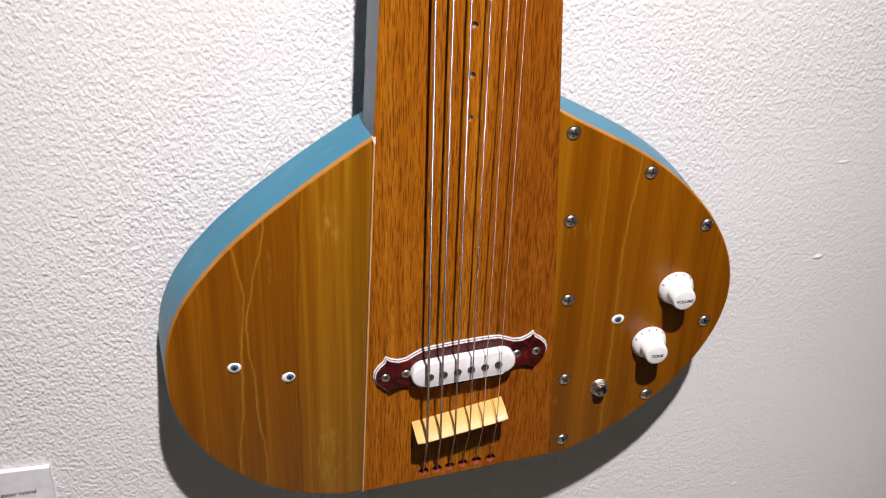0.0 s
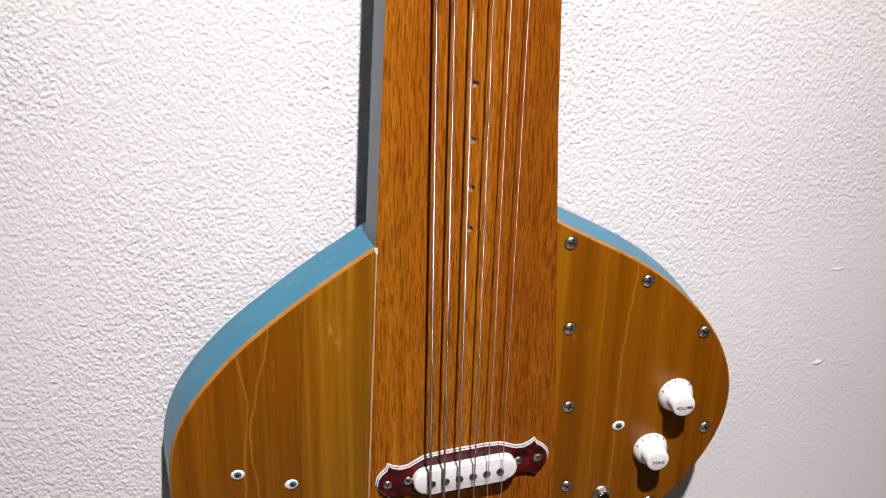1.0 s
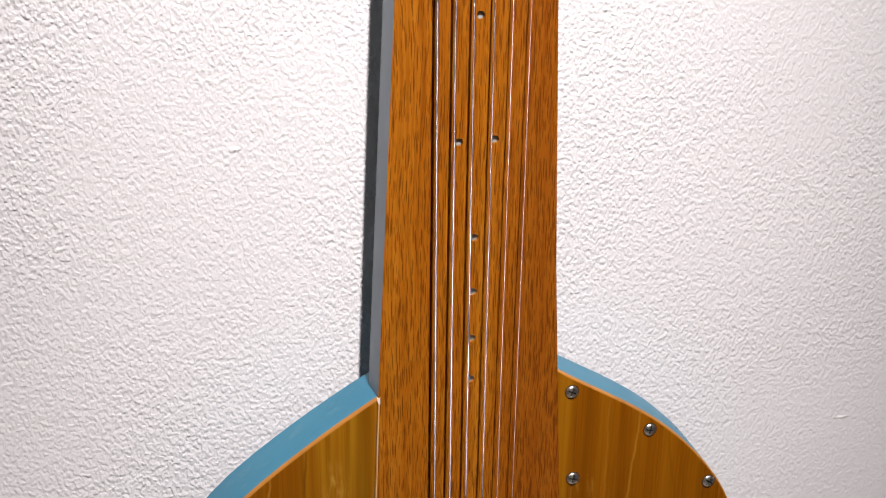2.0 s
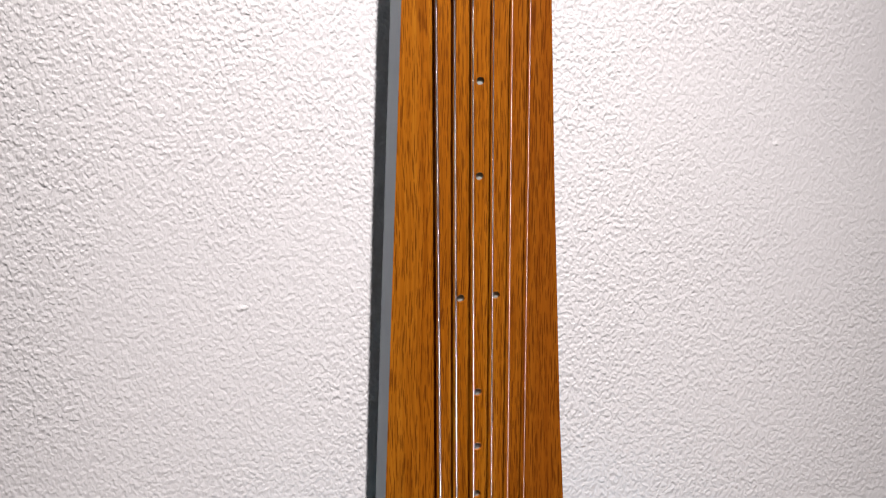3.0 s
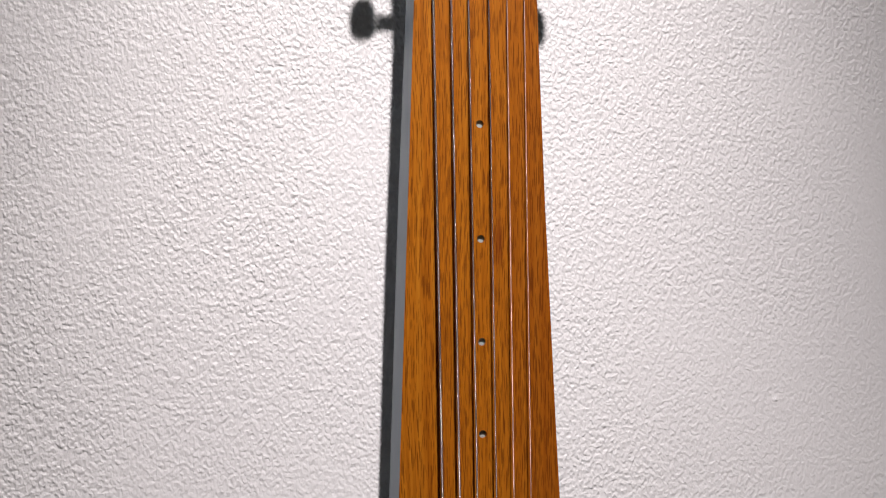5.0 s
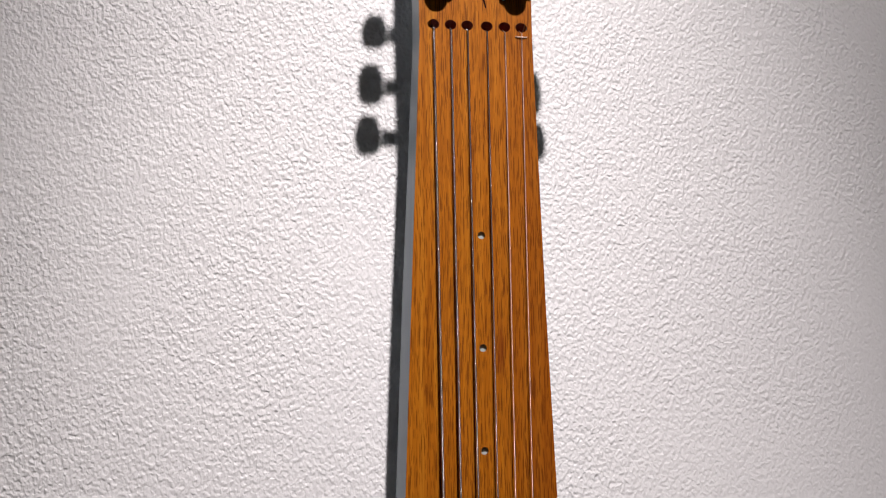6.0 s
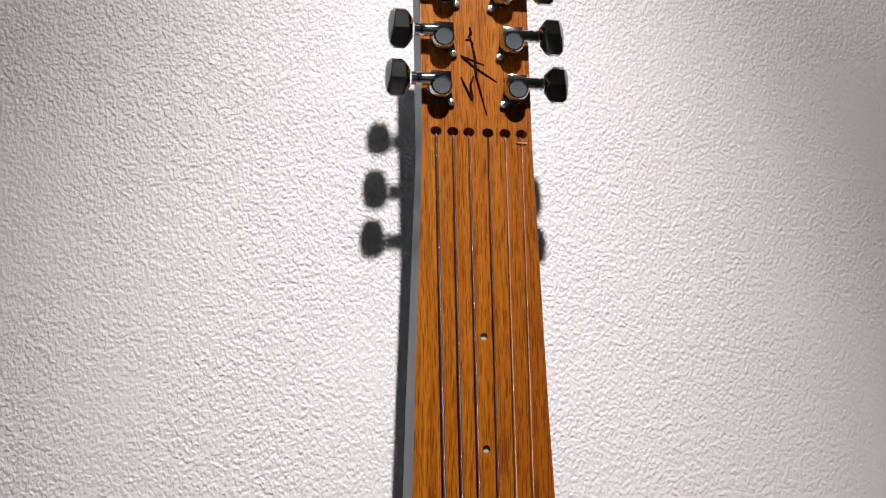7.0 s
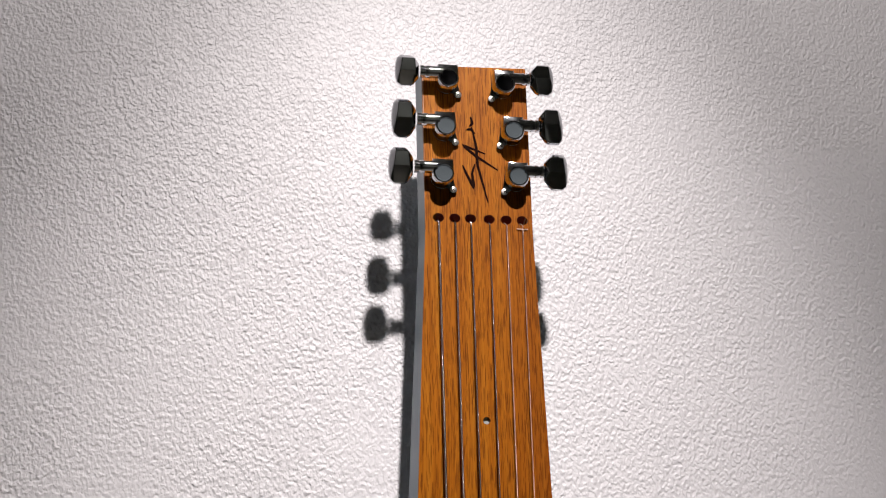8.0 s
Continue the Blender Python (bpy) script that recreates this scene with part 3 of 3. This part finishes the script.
def eye_bead(x, z, tilt, look_x):
    def dome(r, sx, sz, h0, h1):
        prof = [(r * math.cos(a), h0 + (h1 - h0) * math.sin(a)) for a in (0, 0.3, 0.6, 0.9, 1.15, 1.35)]
        bm = lathe(prof, 28)
        bmesh.ops.scale(bm, vec=(sx, 1, sz), verts=bm.verts)
        return bm
    bead = part("eye_bead", smooth(mesh("eye_bead", dome(0.0044, 1.0, 0.86, 0, 0.0013), EYEWHITE), 60), guitar, pose(x, 0, z, 0, tilt, 0), "white and blue glass eye bead")
    part("iris", smooth(mesh("iris", dome(0.0026, 1, 0.92, 0.0008, 0.0016), IRIS), 60), bead, pose(look_x, 0, 0.0005))
    part("pupil", smooth(mesh("pupil", dome(0.0013, 1, 1, 0.0013, 0.0018), PUPIL), 60), bead, pose(look_x, 0, 0.0005))


def offset_outline(points, d):
    out, n = [], len(points)
    for i, p in enumerate(points):
        a, b = Vector(points[i - 1]), Vector(points[(i + 1) % n])
        way = (b - a).normalized()
        out.append((p[0] - way.y * -d * -1, p[1] + way.x * d))
    return out


def pickup():
    q = [(0.0585, 0.0), (0.0575, 0.0045), (0.0545, 0.0085), (0.0508, 0.0115), (0.0490, 0.0150), (0.0455, 0.0125), (0.0410, 0.0108), (0.0360, 0.0112),
         (0.0305, 0.0140), (0.0255, 0.0162), (0.0160, 0.0170), (0.0, 0.0172)]
    ring = q + [(-x, z) for x, z in q[-2::-1]]
    ring = ring + [(-x, -z) for x, z in ring[1:-1]]
    at = pose(0.0022, -0.0010, 0.0405, 0, -5, 0)
    plate = part("pickup_ring", mesh("pickup_ring", prism(offset_outline(ring, 0.0016), -0.0030, -0.0018, 0.0003, 1), TORTOISE), guitar, at, "red tortoise plastic pickup surround with white and black edge")
    part("white_ply", mesh("white_ply", prism(ring, -0.0009, 0.0, 0.0003, 1), CREAM), plate)
    part("black_ply", mesh("black_ply", prism(offset_outline(ring, 0.0006), -0.0013, -0.0009), BLACK), plate)
    part("white_ply", mesh("white_ply", prism(offset_outline(ring, 0.0009), -0.0019, -0.0013, 0.0002, 1), CREAM), plate)
    small = screw_mesh(0.0029)
    for u, v, a in ((-0.0507, 0.0, 20), (-0.0372, 0.0003, 50), (0.0369, 0.0003, 35), (0.0501, -0.0003, 65)):
        part("screw", small, plate, pose(u, -0.0030, v, 0, a, 0), "small steel screw")
    half, rad = 0.0345, 0.0090
    shape = [(half - rad + rad * math.cos(a), rad * math.sin(a)) for a in np.linspace(math.pi / 2, -math.pi / 2, 17)]
    shape += [(-x, -z) for x, z in shape]
    cover = part("pickup", smooth(mesh("pickup", prism(shape, -0.0095, -0.0025, 0.0016, 3), CREAM), 40), guitar, at, "white plastic single-coil pickup cover")
    slug = smooth(mesh("pole_piece", lathe([(0.0026, 0.0), (0.0026, 0.0007), (0.0022, 0.0010)], 20), POLE), 50)
    for k in range(6):
        part("pole_piece", slug, cover, pose(-0.02275 + 0.0091 * k, -0.0093, -0.0008))


def saddle():
    profile = [(0.0008, 0.0), (-0.0004, 0.0148), (0.0002, 0.0160), (0.0012, 0.0165), (0.0030, 0.0146), (0.0056, 0.0098), (0.0072, 0.0044), (0.0077, 0.0)]
    bm = bmesh.new()
    n = 260
    rings = []
    for i in range(n):
        u = -0.0318 + 0.0626 * i / (n - 1)
        end = 1 - 0.08 * (abs(u) / 0.0318) ** 10
        notch = max(max(0.0, 1 - abs((x - SADDLE_AT.x) / math.cos(radians(12)) - u) / 0.0009) for x in SADDLE_X)
        rings.append([bm.verts.new((u, -max(0.0, h * end - 0.0024 * notch * min(1.0, h / 0.004)), v)) for v, h in profile])
    m = len(profile)
    for a, b in zip(rings, rings[1:]):
        for k in range(m):
            bm.faces.new((a[k], a[(k + 1) % m], b[(k + 1) % m], b[k]))
    bm.faces.new(rings[0][::-1])
    bm.faces.new(rings[-1])
    part("bridge", smooth(mesh("bridge", bm, MAPLE), 24), guitar, pose(SADDLE_AT.x, -0.0010, SADDLE_AT.z, 0, -12, 0), "pale yellow wooden bridge")


def strings():
    radii = (0.00085, 0.00072, 0.00062, 0.00048, 0.00032, 0.00027)
    tilt = math.tan(radians(12))
    for k, r in enumerate(radii):
        x = SADDLE_X[k]
        crest = Vector((x, -0.0158 - r, SADDLE_AT.z + (x - SADDLE_AT.x) * tilt))
        tail = Vector((TAIL_X[k], -0.0008, TAIL_Z[k] + 0.0012))
        edge = Vector((NUT_X[k], -0.0020 - r, NUT_Z - 0.0034))
        into = Vector((NUT_X[k], 0.0050, NUT_Z + 0.0005))
        pts = [tail + Vector((0, 0.0075, -0.0016)), tail, tail.lerp(crest, 0.5), tail.lerp(crest, 0.93), crest, crest.lerp(edge, 0.03)]
        pts += [crest.lerp(edge, i / 8) for i in range(1, 8)] + [edge + Vector((0, 0, -0.004)), edge, into]
        part("string", smooth(mesh("string", tube(pts, r, 10), WOUND if k < 4 else WIRE), 80), guitar, label="wound steel string" if k < 4 else "plain steel string")
    knot = tube([(0.0228, -0.0014, 0.7272), (0.0262, -0.0018, 0.7268), (0.0300, -0.0014, 0.7270)], 0.0004, 6)
    part("wire_end", mesh("wire_end", knot, WIRE), guitar)


def tuning_machine(x, z, side, turn=0, tall=1.0, cap=None):
    """side: 1 with its button to the right, -1 to the left; turn: how far its button is wound round; tall: how much of
    its height that leaves; cap: the gear cap's material, with the reflection in its colour.
    """
    s = side
    reach = -0.0028 if s > 0 else -0.0010
    base = [(s * a, b) for a, b in ((-0.0066, 0.0102), (0.0070, 0.0102), (0.0074, 0.0050), (0.0072, 0.0)
                                    )]
    base += [(s * 0.0072 * math.cos(a), -0.0072 * math.sin(a)) for a in (0.35, 0.7, 1.05, 1.4, 1.75, 2.1)]
    base += [(-s * 0.0062, -0.0098), (-s * 0.0088, -0.0092), (-s * 0.0092, -0.0064), (-s * 0.0072, -0.0010)]
    if s < 0:
        base = base[::-1]
    ears = prism(base, -0.0022, 0.0, 0.0004, 1)
    shell = [(s * a, b) for a, b in ((-0.0064, 0.0100), (0.0068, 0.0100), (0.0070, 0.0))]
    shell += [(s * 0.0070 * math.cos(a), -0.0070 * math.sin(a)) for a in np.linspace(0.25, math.pi, 12)]
    if s < 0:
        shell = shell[::-1]
    shell = prism(shell, -0.0112, -0.0018, 0.0009, 2)
    neck = tube([(s * 0.004, -0.0092, 0.0046), (s * 0.0126, -0.0092, 0.0046)], [0.0042, 0.0038], 20)
    house = part("tuning_machine", smooth(mesh("tuning_machine", joined(ears, shell, neck), CHROME), 35), guitar, pose(x, -0.0010, z) @ Matrix.Diagonal((1, 0.87, 1, 1)), "chrome sealed tuning machine")
    disc = smooth(mesh("gear_cap", lathe([(0.0068, 0.0110), (0.0068, 0.0124), (0.0063, 0.0132), (0.0055, 0.0131), (0.0052, 0.0124), (0.0020, 0.0122)], 36), CHROME, cap or CAP_GREY_REFLECTION), 40)
    for p in disc.polygons:
        if p.normal.y < -0.8 and p.center.xz.length < 0.0054:
            p.material_index = 1
    part("gear_cap", disc, house, pose(0, 0, -0.0002), "gear cap with bright rim, dark room reflection in its colour" if cap else "gear cap with bright rim, grey reflection in its colour")
    part("shaft", smooth(mesh("shaft", tube([(s * 0.0115, -0.0092, 0.0046), (s * (0.0148 + reach / 2), -0.0092, 0.0046), (s * (0.0152 + reach / 2), -0.0092, 0.0046), (s * (0.0162 + reach / 2), -0.0092, 0.0046),
                                             (s * (0.0164 + reach / 2), -0.0092, 0.0046), (s * (0.0195 + reach), -0.0092, 0.0046)], [0.0042, 0.0041, 0.0037, 0.0037, 0.0042, 0.0042], 20), CHROME), 50), house)
    rim = [(0.0, 0.0052), (0.0034, 0.0098), (0.0058, 0.0113), (0.0128, 0.0113), (0.0152, 0.0092), (0.0163, 0.0048), (0.0166, 0.0)]
    rim = rim + [(a, -b) for a, b in rim[-2::-1]]
    rim = [(s * a, b) for a, b in rim]
    if s < 0:
        rim = rim[::-1]
    bm = bmesh.new()
    for y, k in ((-0.0014, 0.95), (0.0, 1.0), (0.0014, 0.95)):
        for u, v in rim:
            bm.verts.new((s * 0.0078 + (u - s * 0.0078) * k, y, v * k))
    ridge = 0.0050 if s < 0 else 0.0042
    for y in (-ridge, ridge):
        for u in (0.0028, 0.0132):
            bm.verts.new((s * u, y, -0.0005))
            bm.verts.new((s * (0.0080 + (u - 0.0080) * 0.8), y * 0.97, 0.0082))
    bmesh.ops.scale(bm, vec=(0.96, 1.45, 1.01 * tall), verts=bm.verts)
    bmesh.ops.convex_hull(bm, input=bm.verts)
    bmesh.ops.dissolve_limit(bm, angle_limit=radians(3), verts=bm.verts, edges=bm.edges)
    bmesh.ops.bevel(bm, geom=list(bm.edges), offset=0.00035, segments=2, profile=0.5, affect="EDGES")
    part("tuner_button", smooth(mesh("tuner_button", bm, CHROME), 9), house, pose(s * (0.0200 + reach), -0.0092, 0.0046, turn), "polished chrome button")
    part("screw", TUNER_SCREW, house, pose(-s * 0.0073, -0.0022, -0.0078, 0, 30, 0))


def burnt_mark():
    """Dark slanting pen strokes."""
    strokes = (((-0.0050, 0.8030), (-0.0040, 0.7985), (-0.0060, 0.7960)), ((-0.0080, 0.7938), (-0.0050, 0.7945), (-0.0025, 0.7912)),
               ((-0.0045, 0.7960), (-0.0018, 0.7820), (-0.0012, 0.7690), (0.0049, 0.7443)), ((0.0119, 0.7666), (-0.0020, 0.7755), (-0.0110, 0.7831), (0.0040, 0.7775)),
               ((-0.0110, 0.7690), (-0.0090, 0.7640), (-0.0040, 0.7535), (-0.0050, 0.7640), (-0.0030, 0.7700)))
    for row in strokes:
        pts = []
        for a, b in zip(row, row[1:]):
            pts += [(a[0] + (b[0] - a[0]) * i / 5, -0.0012, a[1] + (b[1] - a[1]) * i / 5) for i in range(5)]
        pts.append((row[-1][0], -0.0012, row[-1][1]))
        n = len(pts)
        part("pen_stroke", mesh("pen_stroke", tube(pts, [0.00036 + 0.00064 * math.sin(math.pi * (i + 0.6) / n) for i in range(n)], 8, 0.25), INK), guitar, label="dark pen stroke")


neck_board()
plate = body()
controls(plate)
for row in ((-0.1428, 0.0540, 0, 0.0), (-0.1098, 0.0420, -12, 0.0009), (0.1085, 0.0602, -12, 0.0)):
    eye_bead(*row)
pickup()
saddle()
strings()
TUNER_SCREW = screw_mesh(0.0022)
TUNER_SCREW.materials[0] = STEEL
for x, z, turn, tall, cap in ((-0.0207, 0.8252, 16, 0.90, CAP_DARK_REFLECTION), (-0.0231, 0.7916, 11, 1.12, None), (-0.0251, 0.7591, 12, 1.05, None)):
    tuning_machine(x, z, -1, turn, tall, cap)
for x, z, turn, tall, cap in ((0.0164, 0.8235, 3, 0.96, CAP_DARK_REFLECTION), (0.0211, 0.7906, -5, 1.14, None), (0.0229, 0.7590, 8, 1.05, None)):
    tuning_machine(x, z, 1, turn, tall, cap)
burnt_mark()

# a hook on the wall behind the headstock carries the guitar
hook = tagged(new("wall_hook", mesh("wall_hook", joined(box(-0.012, 0.012, WY - 0.003, WY, 1.70, 1.78, 0.001), box(-0.006, 0.006, 0.0, WY - 0.002, 1.735, 1.747, 0.001)), POLE)),
              "plain steel hook that holds the guitar off the wall", "hook")

# ---- the printed label beside the guitar ----
label = tagged(new("wall_label", mesh("wall_label", box(-0.085, 0.0, -0.004, 0.0, -0.055, 0.0, 0.0003, 1), CARD)), "white printed exhibit label card on the wall", "label")
label.matrix_world = pose(-0.2701, WY, 0.9545)
part("card_lettering", lettering("guitar hybrid", 0.0045, PRINT), label, pose(-0.0225, -0.0042, -0.0192, 0, -1, 0))
